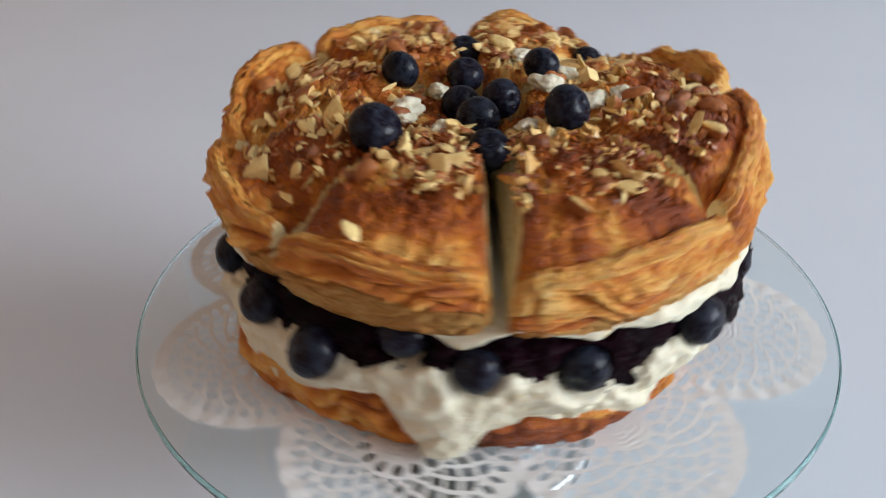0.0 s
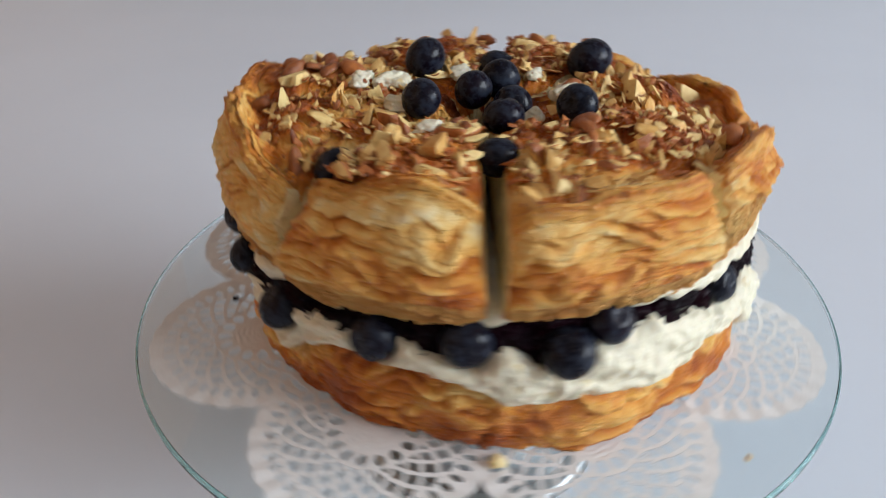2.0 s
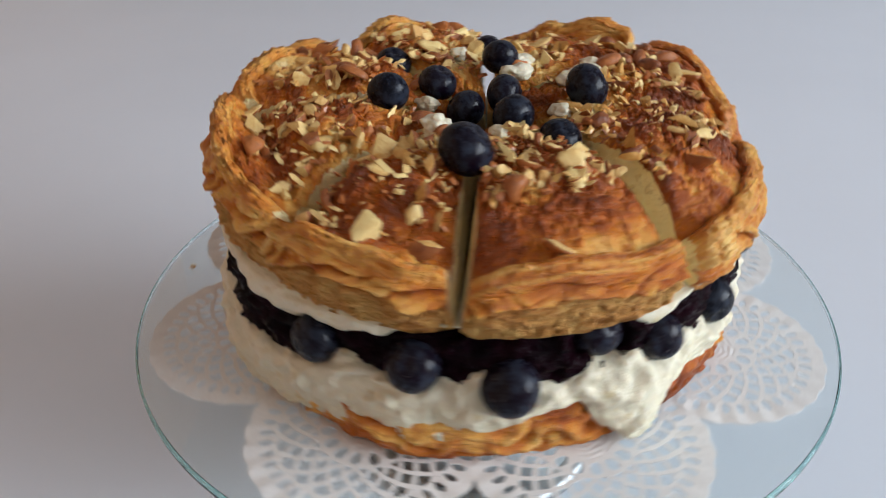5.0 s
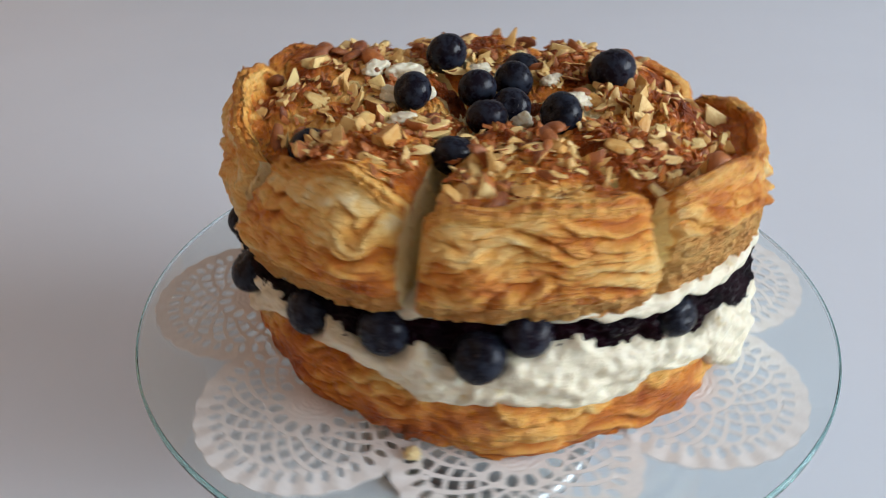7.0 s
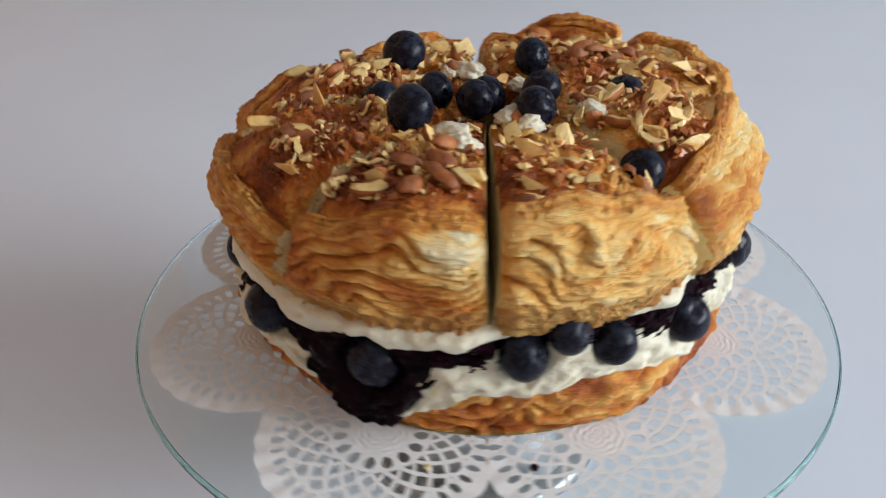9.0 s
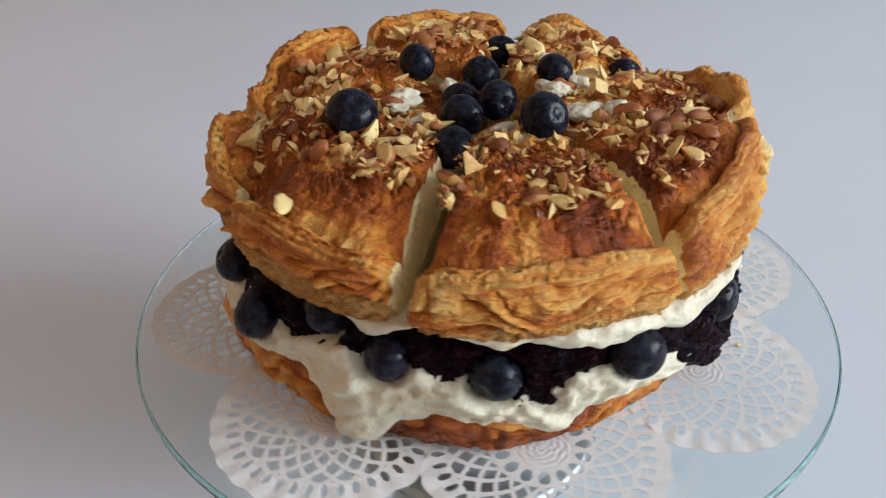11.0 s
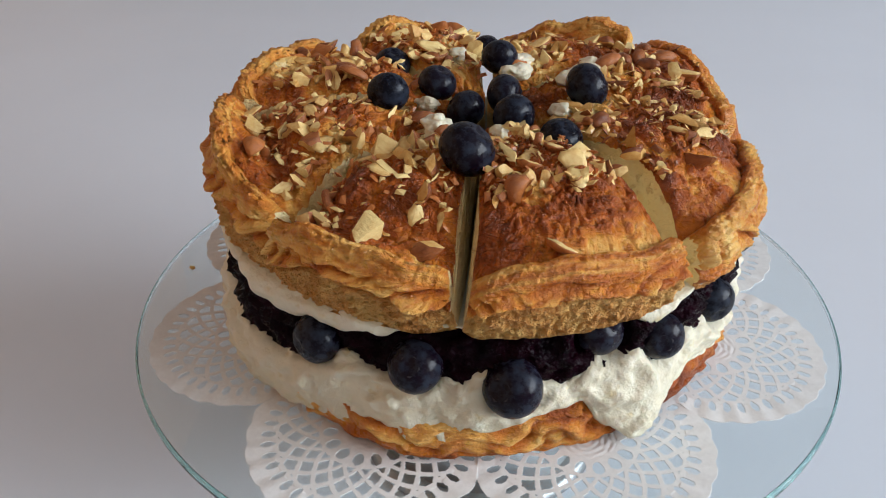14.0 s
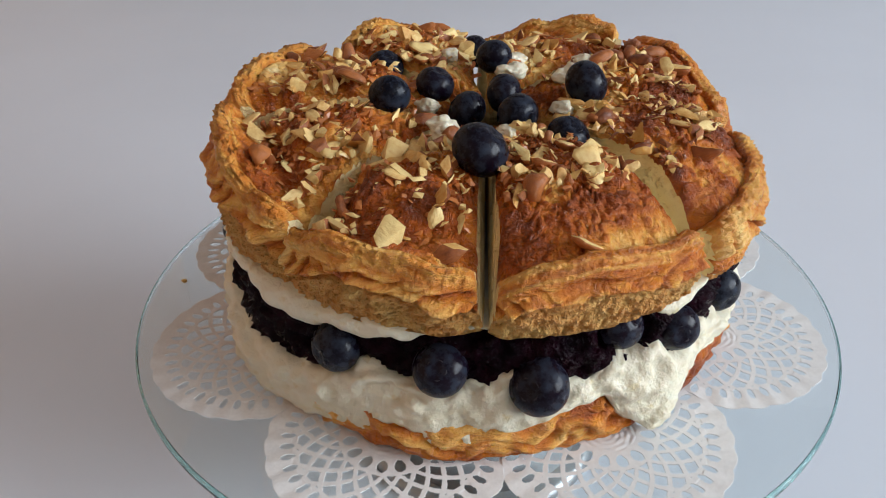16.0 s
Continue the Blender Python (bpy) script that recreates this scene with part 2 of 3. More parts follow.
# ---- room ----
# An assumed room, all out of view, added to shape the window's fill light.
def room():
    r, w, t = ROOM, WINDOW, 0.12
    for name, mat, label, boxes in (
        ("wall_west", WALL, "unseen warm brown wall added to bounce warm light", [(r["x0"] - t, r["x0"], r["y0"], r["y1"], r["z0"], r["z1"])]),
        ("wall_south", SOUTH, "plain grey-brown plaster wall", [(r["x0"] - t, r["x1"] + t, r["y0"] - t, r["y0"], r["z0"], r["z1"])]),
        ("wall_north", GREY, "plain grey plaster wall", [(r["x0"] - t, r["x1"] + t, r["y1"], r["y1"] + t, r["z0"], r["z1"])]),
        ("wall_east", PLASTER, "light plaster wall with a window opening", [
            (r["x1"], r["x1"] + t, r["y0"], w["y0"], r["z0"], r["z1"]), (r["x1"], r["x1"] + t, w["y1"], r["y1"], r["z0"], r["z1"]),
            (r["x1"], r["x1"] + t, w["y0"], w["y1"], r["z0"], w["z0"]), (r["x1"], r["x1"] + t, w["y0"], w["y1"], w["z1"], r["z1"])]),
        ("floor", FLOOR, "brown wooden floor", [(r["x0"] - t, r["x1"] + t, r["y0"] - t, r["y1"] + t, r["z0"] - t, r["z0"])]),
        ("ceiling", GREY, "plain grey ceiling", [(r["x0"] - t, r["x1"] + t, r["y0"] - t, r["y1"] + t, r["z1"], r["z1"] + t)]),
    ):
        bm = bmesh.new()
        for b in boxes:
            box(bm, *b)
        tagged(part(name, bm, mat, smooth=False), label, name.split("_")[0], kind="structure")


def white_table():
    top = new("table")
    tagged(top, "large plain white table with a smooth top", "table")
    top.location = (0, 0, TABLE - 0.75)
    bm = bmesh.new()
    box(bm, -1.0, 1.4, -0.62, 1.9, 0.715, 0.75)
    bmesh.ops.bevel(bm, geom=bm.edges[:], offset=0.004, segments=2, affect="EDGES")
    part("tabletop", bm, WHITE, top, smooth=False)
    for x in (-0.92, 1.32):
        for y in (-0.54, 1.82):
            bm = bmesh.new()
            box(bm, x - 0.035, x + 0.035, y - 0.035, y + 0.035, 0.0, 0.716)
            part("leg", bm, WHITE, top, smooth=False)


def cake_stand():
    """The foot under the glass stands still on the table."""
    foot = new("cake_stand_foot")
    foot.location = (0, 0, TABLE)
    tagged(foot, "grey metal pedestal foot under the glass plate", "cake stand")
    bm = bmesh.new()
    lathe(bm, [(0.0005, 0.0), (0.060, 0.0), (0.062, 0.003), (0.058, 0.007), (0.0005, 0.008)], 64)
    part("foot_disc", bm, STEEL, foot)
    bm = bmesh.new()
    lathe(bm, [(0.0005, 0.0075), (0.052, 0.0075), (0.043, 0.02), (0.036, 0.05), (0.036, 0.078), (0.044, 0.085), (0.0005, 0.085)], 64)
    part("stem", bm, STEEL, foot)
    bm = bmesh.new()
    lathe(bm, [(0.0005, 0.0845), (0.047, 0.0845), (0.048, 0.0870), (0.046, 0.0908), (0.0005, 0.0908)], 64)
    part("turning_head", bm, STEEL, foot)


# ---- plate and doily ----
R_PLATE = 0.16


def glass_plate():
    plate = new("glass_plate")
    tagged(plate, "round clear glass cake plate with a greenish edge", "plate")
    bm = bmesh.new()
    lathe(bm, [(0.0005, -0.004), (R_PLATE - 0.0013, -0.004), (R_PLATE - 0.0013, 0.0), (0.0005, 0.0)], 160)
    disc = part("disc", bm, GLASS, plate, smooth=False)
    bm = bmesh.new()
    lathe(bm, [(R_PLATE - 0.0011, -0.004), (R_PLATE - 0.0003, -0.0036), (R_PLATE, -0.0028), (R_PLATE, -0.0012), (R_PLATE - 0.0003, -0.0004), (R_PLATE - 0.0011, 0.0)], 160)
    rim = part("rim", bm, RIM, plate, "pale green polished glass edge")
    disc.visible_shadow = rim.visible_shadow = False
    return plate


def paper_doily():
    """Eight round lobes of pierced paper; strands are what the holes leave."""
    step, lobe_r, lobe_c, turn = 0.00045, 0.0465, 0.1065, -149.5
    n = int(0.165 / step)
    g = np.arange(-n, n + 1) * step
    x, y = np.meshgrid(g[:-1] + step / 2, g[:-1] + step / 2, indexing="ij")
    a = np.degrees(np.arctan2(y, x))
    k = np.round((a - turn) / 45.0)
    ca = np.radians(turn + 45 * k)
    u, v = x * np.cos(ca) + y * np.sin(ca) - lobe_c, -x * np.sin(ca) + y * np.cos(ca)
    rho, al = np.hypot(u, v), np.arctan2(v, u)
    edge = lobe_r + 0.0011 * np.abs(np.sin(al * 13))
    keep = ((rho < edge) | (np.hypot(x, y) < 0.1)) & (np.hypot(x, y) > 0.06)
    ring = (al / (2 * np.pi) * 15) % 1.0 - 0.5
    w = (rho - 0.0155) / 0.003
    keep &= ~((np.abs(w) < 1) & (np.abs(ring) < 0.33 * np.sqrt(np.clip(1 - w * w, 0, 1))))
    turns, out = al / (2 * np.pi) * 22, (rho - 0.0195) / 0.0092
    strand = np.maximum(np.abs((turns + out) % 1.0 - 0.5), np.abs((turns - out) % 1.0 - 0.5))
    keep &= ~((rho > 0.0198) & (rho < 0.0352) & (strand < 0.36))
    w = (rho - 0.039) / 0.0028
    leaf = (al / (2 * np.pi) * 44) % 1.0 - 0.5
    keep &= ~((np.abs(w) < 1) & (np.abs(leaf) < 0.26 * np.sqrt(np.clip(1 - w * w, 0, 1))))
    far = (rho > 0.043) & (np.hypot(x, y) < 0.112)
    q1, q2 = (a / 3.4) % 1.0 - 0.5, (np.hypot(x, y) / 0.0062) % 1.0 - 0.5
    keep &= ~(far & (np.abs(q1) + np.abs(q2) < 0.55))
    relief = 0.0002 * np.sin(al * 26) * (rho > 0.0375) + 0.00012 * np.cos(rho * 2400) * np.cos(al * 5 + rho * 300) * (rho < 0.011)
    doily = new("doily")
    tagged(doily, "white pierced paper doily with eight scalloped lobes", "doily")
    for lobe in range(8):
        ids, verts, faces = {}, [], []
        for i, j in np.argwhere(keep & (k % 8 == lobe)):
            quad = []
            for di, dj in ((0, 0), (1, 0), (1, 1), (0, 1)):
                key = (i + di, j + dj)
                if key not in ids:
                    ids[key] = len(verts)
                    verts.append((g[key[0]], g[key[1]], 0.0005 + relief[i, j]))
                quad.append(ids[key])
            faces.append(quad)
        me = bpy.data.meshes.new("lobe")
        me.from_pydata(verts, [], faces)
        me.materials.append(PAPER)
        ob = new("lobe", me)
        ob.parent = doily
        solid = ob.modifiers.new("thickness", "SOLIDIFY")
        solid.thickness, solid.offset = 0.0003, 1.0
    return doily


# ---- cake ----
# the eight top slices: from and to (degrees), how far baked, how much of the rim curls up, nuts reach out to (m), bulge of the outside
SLICES = [(-128.5, -88.0, 0.52, 0.10, 0.080, 0.0), (-84.8, -35.6, 0.60, 0.10, 0.088, 0.0), (-32.6, 6.6, 0.58, 0.15, 0.092, 0.2),
          (9.0, 51.2, 0.24, 0.60, 0.102, 0.35), (55.2, 97.8, 0.36, 0.0, 0.090, 1.0), (102.2, 144.3, 0.34, 0.2, 0.102, 0.4),
          (147.2, 189.0, 0.46, 0.7, 0.102, 0.2), (191.5, 227.4, 0.52, 0.95, 0.100, 0.0)]
# how far each slice stands off its cut, in mm: the first is the cut before the first slice
GAPE = [1.2, 3.2, 2.4, 1.2, 2.4, 3.0, 2.0, 3.0]
RIM_Z = table_of([(-180, 92), (-165, 90), (-150, 88), (-131, 86), (-113, 89.5), (-95, 87), (-75, 86), (-57, 87), (-40, 85), (-25, 93), (-7, 104),
                  (5, 104), (21, 107), (33, 102), (45, 95), (55, 96), (64, 99), (75, 107), (85, 110), (97, 104), (107, 105), (125, 107), (140, 105),
                  (157, 105), (168, 100)])
CREAM_LOW = table_of([(-180, 2), (-165, 5), (-155, 5), (-147, 14), (-136, 7), (-126, 15), (-115, 23), (-109, 26), (-103, 12), (-97, 2), (-92, 4), (-87, 14), (-80, 19), (-65, 15),
                      (-58, 11), (-51, 19), (-42, 23), (-30, 20), (-21, 17), (-11, 11), (-2, 19), (5, 27), (15, 25), (30, 29), (44, 25), (53, 22), (60, 32), (70, 40), (86, 38),
                      (96, 34), (104, 27), (120, 26), (130, 23), (140, 20), (148, 28), (159, 26), (166, 14), (174, 4)])
CREAM_TOP = table_of([(-176, 31), (-163, 32), (-153, 42), (-143, 35), (-132, 39), (-125, 45), (-112, 36), (-106, 41), (-100, 45), (-91, 41), (-74, 38),
                      (-66, 36), (-61, 29), (-54, 38), (-44, 38), (-36, 33), (-10, 30), (-5, 40), (0, 50), (14, 52), (27, 54), (36, 50), (46, 56), (65, 56),
                      (71, 50), (79, 53), (92, 46), (101, 51), (112, 43), (119, 51), (130, 56), (140, 46), (150, 42), (160, 38), (166, 44), (174, 35)])


LOW_Z = table_of([(-155, 57.5), (-131, 57), (-90, 57), (-56, 56), (-37, 53.5), (6, 55), (30, 55), (57, 56), (98, 61.5), (113, 63), (150, 61), (180, 58.5)])
BASE_R = table_of([(-168, 114), (-150, 115), (-131, 114), (-115, 112), (-96, 110), (-79, 110), (-60, 107), (-45, 103), (-20, 101), (7, 99.5), (30, 102), (55, 104), (84, 106), (104, 109), (125, 113), (145, 113.5), (165, 112)])
UPPER = table_of([(-180, 1), (-150, 1), (-139, 0.5), (-131, 0.4), (-126, 0.1), (-109, 0.1), (-102, 0.8), (-50, 1.0), (-10, 1.1), (2, 0.9), (10, 0.1), (36, 0.1), (46, 0.6), (54, 0.0), (94, 0.0), (101, 0.3), (108, 0.1), (118, 0.6), (150, 1)])


def low_z(deg):
    """Underside of the top slices."""
    return LOW_Z(deg) / 1000


def out_r(deg, bulge):
    return 0.1132 + 0.002 * math.cos(radians(deg + 150)) - 0.002 * hump(deg, 45, 25) + 0.0015 * nz(deg * 0.05, 3.1, 0)


def rim_r(deg, bulge):
    return out_r(deg, bulge) - 0.013 * bulge - 0.010


def top_z(deg, r, curl):
    """Height of the baked top between the centre and the rim."""
    rim, inner = RIM_Z(deg) / 1000 - 0.002 * (1 - curl), 0.0935 + 0.003 * (1 - curl) * min(1, r / 0.06) + 0.004 * math.exp(-((r - 0.055) / 0.03) ** 2) + 0.35 * (RIM_Z(deg) / 1000 - 0.094) * min(1, r / 0.1)
    f = min(max((r - 0.086) / 0.028, 0), 1)
    f = f * f * (3 - 2 * f)
    dip = 0.0085 * curl * math.exp(-((r - 0.095) / 0.009) ** 2)
    p = polar(deg, r)
    lump = 0.0026 * nz(p.x * 38, p.y * 38, 1.7) + 0.0009 * nz(p.x * 130, p.y * 130, 4.2)
    return inner * (1 - f) + (rim - 0.003 * curl) * f - dip + lump


def cake_slice(cake, k, a0, a1, bake, curl, reach, bulge):
    bm = bmesh.new()
    layer = bm.verts.layers.float.new("bake")
    n_phi, n_low, n_side, n_lip, n_top = 210, 6, 90, 16, 150
    cols = []
    for i in range(n_phi + 1):
        s = i / n_phi
        near = min(s, 1 - s) * (a1 - a0)
        deg = a0 + (a1 - a0) * s
        soft = math.exp(-near / 1.2)
        zb, ro = low_z(deg) + 0.0008 * nz(deg * 0.4, 1, k), out_r(deg, bulge) - 0.004 * soft + 0.0045 * curl * nz(deg * 0.055, 17, k)
        zr = RIM_Z(deg) / 1000 - 0.002 * (1 - curl) - 0.003 * math.exp(-near / 3.5) + (0.002 + 0.003 * curl) * nz(deg * 0.075, 7, k, 2) - 0.004 * soft
        col = []
        r_in = 0.013 + 0.002 * nz(deg, 0, 1)
        for j in range(n_low):
            f = j / (n_low - 1)
            col.append((r_in + (ro - 0.004 - r_in) * f, zb + 0.004 * (1 - f), 0.1, 1))
        split = (0.62 if k in (0, 7, 6) else 0.26) + 0.10 * nz(deg * 0.06, 2.2, k)
        for j in range(1, n_side + 1):
            f = j / n_side
            z = zb + (zr - 0.005 - zb) * f
            warp = nz(deg * 0.045, z * 22, k + 5.0)
            belly = -0.003 * (1 - f) ** 3 + 0.002 * math.sin(f * math.pi)
            # overlapping flakes: each leaf swells upward and ends in a crease
            q = z * 135 + 2.4 * warp + 0.03 * deg * (1 if k % 2 else -1)
            leaf, g = math.floor(q), q % 1.0
            strong = min(max(0.65 + 1.5 * noise.noise((deg * 0.10, leaf * 3.7, k * 1.9)), 0.0), 1.6)
            swell = math.sin(math.pi * min(1.0, g * 1.15) ** 0.75) ** 0.7 if g < 0.87 else 0.0
            fine = 1.4 * crinkle(deg * 0.20, z * 380 + 3 * warp, 5.0 + k)
            crust = 1 / (1 + math.exp((f - split) * 26))
            flaky = strong * (1 - 0.8 * crust)
            at = polar(deg, ro)
            grain = nz(at.x * 330, at.y * 330, z * 330, 2)
            d = 0.0032 * (swell - 0.45) * flaky + 0.0009 * fine * (1 - 0.7 * crust) + crust * (0.0018 * grain - 0.0010 * max(0.0, ridge(at.x * 150, at.y * 150, z * 190) - 0.72) / 0.28) + 0.0006 * nz(at.x * 560, at.y * 560, z * 560, 2) + (1 - 0.6 * crust) * 0.0024 * nz(deg * 0.085, z * 70, k + 31)
            mi = 1 if crust > 0.5 else 0
            # paler on the swells, darker in the creases between flakes
            bk = 0.37 - 0.26 * (swell - 0.5) * strong - 0.16 * fine + 0.35 * nz(deg * 0.05, z * 45, 9 + k) + 0.4 * (bake - 0.45) - 0.10 * bulge - 0.10 * (k == 3)
            bump_ = hump(deg, 1.5, 7) * hump(z * 1000, 95, 11)
            bk, d = bk - 0.7 * bump_, d + 0.005 * bump_
            d -= 0.0016 * (1 - bulge) * hump(f * 100, 84 + 6 * warp, 5)
            if split > 0.35:
                # the baked skin folds over the crust
                d += 0.0012 * hump(f * 100, 100 * split + 11, 6) - 0.0026 * hump(f * 100, 100 * split + 1, 3.5)
            d *= 1 - min(1.0, max(0.0, (f - 0.8) / 0.2)) ** 2
            lean = bulge * 0.026 * max(0, f - 0.35) ** 1.6
            col.append((ro + belly + d - lean - 0.0016 * crust * (split > 0.35), z, bk, mi))
        lw = 0.0034 + 0.0006 * (1 - curl) + 0.0008 * nz(deg * 0.13, 11, k)
        r_side = col[-1][0]
        for j in range(1, n_lip + 1):
            t = math.pi * j / n_lip
            d = 0.0013 * crinkle(deg * 0.05 + 0.5, j * 0.42 + 1.3 * nz(deg * 0.09, 4, k), k + 3) + 0.0004 * crinkle(deg * 0.45, j * 0.3 + 2 * nz(deg * 0.15, 9, k), k + 23)
            at = polar(deg, ro)
            d += 0.0008 * nz(at.x * 420, at.y * 420, j * 0.9, 2) + 0.0008 * nz(deg * 0.06, j * 0.5, k + 60, 2)
            col.append((r_side - lw * (1 - math.cos(t)) + d, zr - 0.005 + (0.0035 + 0.003 * curl) * math.sin(t) + 0.002 * (1 - curl) * j / n_lip + d, 0.33 + 0.9 * (bake - 0.3) * (j / n_lip) ** 1.5 + 0.25 * nz(deg * 0.035, 3 + 0.45 * j, k, 2) - 0.04, 0))
        r_lip, z_lip = col[-1][:2]
        z_flow = zr - 0.003 + 0.002 * (1 - curl)
        for j in range(1, n_top + 1):
            f = j / n_top
            r = r_lip + (r_in - r_lip) * f
            z = top_z(deg, r, curl)
            w = math.exp(-f * (45 if curl > 0.4 else 13))
            p = polar(deg, r)
            sx, sy = p.x + 0.006 * nz(p.x * 60, p.y * 60, 8), p.y + 0.006 * nz(p.x * 60, p.y * 60, 18)
            wr = crinkle(sx * 75, sy * 75, z * 75 + k * 3.3)
            run = 1.3 * nz(p.x * 45, p.y * 45, k + 40)
            w3 = crinkle(deg * 0.20 + run, (r - z) * 230 + 1.6 * run, k * 4.1)
            w2 = crinkle(sx * 250, sy * 250, k * 2.1)
            pucker = min(max(0.75 + 1.8 * nz(p.x * 26, p.y * 26, k + 70.0, 2), 0.15), 1.5) * (0.45 + bake)
            z += 0.0024 * wr * (0.4 + bake) + 0.0026 * w3 * (0.2 + bake) + 0.0023 * w2 * pucker
            bare = max(0.0, nz(p.x * 42 + 9, p.y * 42, k + 12.0, 2) - 0.12) * hump(r * 1000, 50, 34)
            if f > 0.93:
                z -= 0.006 * (f - 0.93) / 0.07
            bk = bake + 0.09 + 0.22 * wr + 0.26 * w3 + 0.12 * w2 * pucker - 1.8 * bare + 0.6 * nz(p.x * 32, p.y * 32, k + 3.0) - 0.10 * math.exp(-f * 12) - 0.2 * bulge * hump(r * 1000, 105, 14) - 0.9 * hump(deg, 3, 5) * hump(r * 1000, 106, 12)
            drop = 0.0045 * math.exp(-radians(near) * r / 0.006)
            near_lip = math.exp(-f * 60)
            col.append((r, (z * (1 - w) + z_flow * w) * (1 - near_lip) + z_lip * near_lip - drop, bk + 25 * drop * (0.5 - bake), 0))
        ring = []
        for r, z, bk, mi in col:
            low = min(max(1 - (z - zb) / 0.024, 0), 1)
            wide = (k == 0 and s < 0.5) or (k == 7 and s > 0.5)
            shut = (-1 if s < 0.5 else 1) * low * (1.6 * math.exp(-near / 4) if wide else 0.9 * soft)
            slant = 5.5 * (1 - s) ** 2 * min(max((0.118 - r) / 0.05, 0), 1.2) if k == 1 else 0.0
            torn = math.exp(-near / 0.9) * math.degrees(0.0007 / max(r, 0.03)) * nz(r * 75, z * 75, k + (5 if s < 0.5 else 55))
            gape = GAPE[k] if s < 0.5 else GAPE[(k + 1) % 8]
            apart = (1 if s < 0.5 else -1) * (1 - low) * math.exp(-near / 9) * math.degrees(gape / 1000 * min(1.0, (r - 0.013) / 0.02) * (1 / max(r, 0.03) - 1 / 0.135))
            wob = slant + shut + torn + apart
            v = bm.verts.new(polar(deg + wob, r, z))
            v[layer] = bk
            ring.append(v)
        cols.append((ring, [c[3] for c in col]))
    m = len(cols[0][0])
    for (a, ma), (b, _) in zip(cols, cols[1:]):
        for j in range(m):
            f = bm.faces.new((a[j], b[j], b[(j + 1) % m], a[(j + 1) % m]))
            f.material_index = 2 if j == m - 1 else ma[(j + 1) % m]
            f.smooth = True
    for ring, flip in ((cols[0][0], False), (cols[-1][0], True)):
        f = bm.faces.new(ring[::-1] if flip else ring)
        f.material_index = 2
    bmesh.ops.recalc_face_normals(bm, faces=bm.faces[:])
    ob = part("cake_slice", bm, [SKIN, SPONGE, CRUMB], cake, "browned meringue sponge slice strewn with chopped almonds", smooth=False)
    return ob


# berries in the filling: degrees, height and distance in mm, radius in mm
INSIDE = [(-159, 42, 111, 9.6), (-138.5, 42.5, 111, 9.7), (-121.3, 38, 113.5, 10.8), (-104, 51, 104, 9.3), (-90, 41, 107.5, 9.0), (-69.5, 37, 106, 9.8), (-42, 40, 110, 10.3),
          (-14.4, 38.5, 107.5, 10.4), (14.2, 45, 105, 9.6), (22.5, 54, 106, 8.4), (32, 45, 106, 8.6), (51.5, 41, 106, 9.8), (77, 48, 106.5, 9.2), (95, 52, 107, 9.3),
          (113, 49.5, 111, 9.6), (121.5, 57, 107.5, 8.8), (153, 48.5, 108, 8.4)]


def hollow(deg, z, r):
    """Distance of the filling's face from the middle, pressed in where a berry sits."""
    for b_deg, b_z, b_r, size in INSIDE:
        turn_by = (deg - b_deg + 180) % 360 - 180
        if abs(turn_by) < 8:
            off = math.hypot(radians(turn_by) * b_r, z * 1000 - b_z) / size
            if off < 1.25:
                r = min(r, (b_r - 1.5 + 0.55 * size * max(0.0, off - 0.75)) / 1000 + max(0.0, off - 1.0) * 0.02)
    return r


def ring_layer(name, cake, mat, label, radius, z_low, z_high, rough, freq, seed, n=420, m=34, inner=0.02, ragged=0.0018):
    """A filling: a thick disc whose outer face bulges between two heights that change round the cake."""
    bm = bmesh.new()
    rings = []
    for i in range(n):
        deg = -180 + 360 * i / n
        zl = z_low(deg) + ragged * nz(deg * 0.22, seed, 1, 4)
        zh, ro = z_high(deg) + ragged * nz(deg * 0.22, seed, 7, 4), radius(deg)
        if zh < zl + 0.003:
            zh = zl + 0.003
        ring = [bm.verts.new(polar(deg, inner, zl * 0.3 + 0.7 * zh)), bm.verts.new(polar(deg, ro - 0.025, zl))]
        for j in range(m):
            t = math.pi * j / (m - 1)
            z = (zl + zh) / 2 - (zh - zl) / 2 * math.cos(t)
            r = ro - (0.005 if t < math.pi / 2 else 0.011) * (1 - math.sin(t) ** 0.5)
            p = polar(deg, r)
            sm = nz(p.x * 25, p.y * 25, z * 25 + seed)
            d = rough * nz(p.x * freq * 0.7 + sm, p.y * freq * 0.7, z * freq * 1.5 + seed + 1.5 * sm, 4) + 0.3 * rough * ridge(p.x * freq * 2.3, p.y * freq * 2.3, z * freq * 2.6 + seed) + 0.35 * rough * nz(p.x * freq * 4, p.y * freq * 4, z * freq * 4, 3)
            ring.append(bm.verts.new(polar(deg, hollow(deg, z, r + d), z + 0.4 * d)))
        ring.append(bm.verts.new(polar(deg, ro - 0.03, zh)))
        rings.append(ring)
    k = len(rings[0])
    for a, b in zip(rings, rings[1:] + rings[:1]):
        for j in range(k):
            bm.faces.new((a[j], b[j], b[(j + 1) % k], a[(j + 1) % k]))
    bmesh.ops.recalc_face_normals(bm, faces=bm.faces[:])
    return part(name, bm, mat, cake, label)


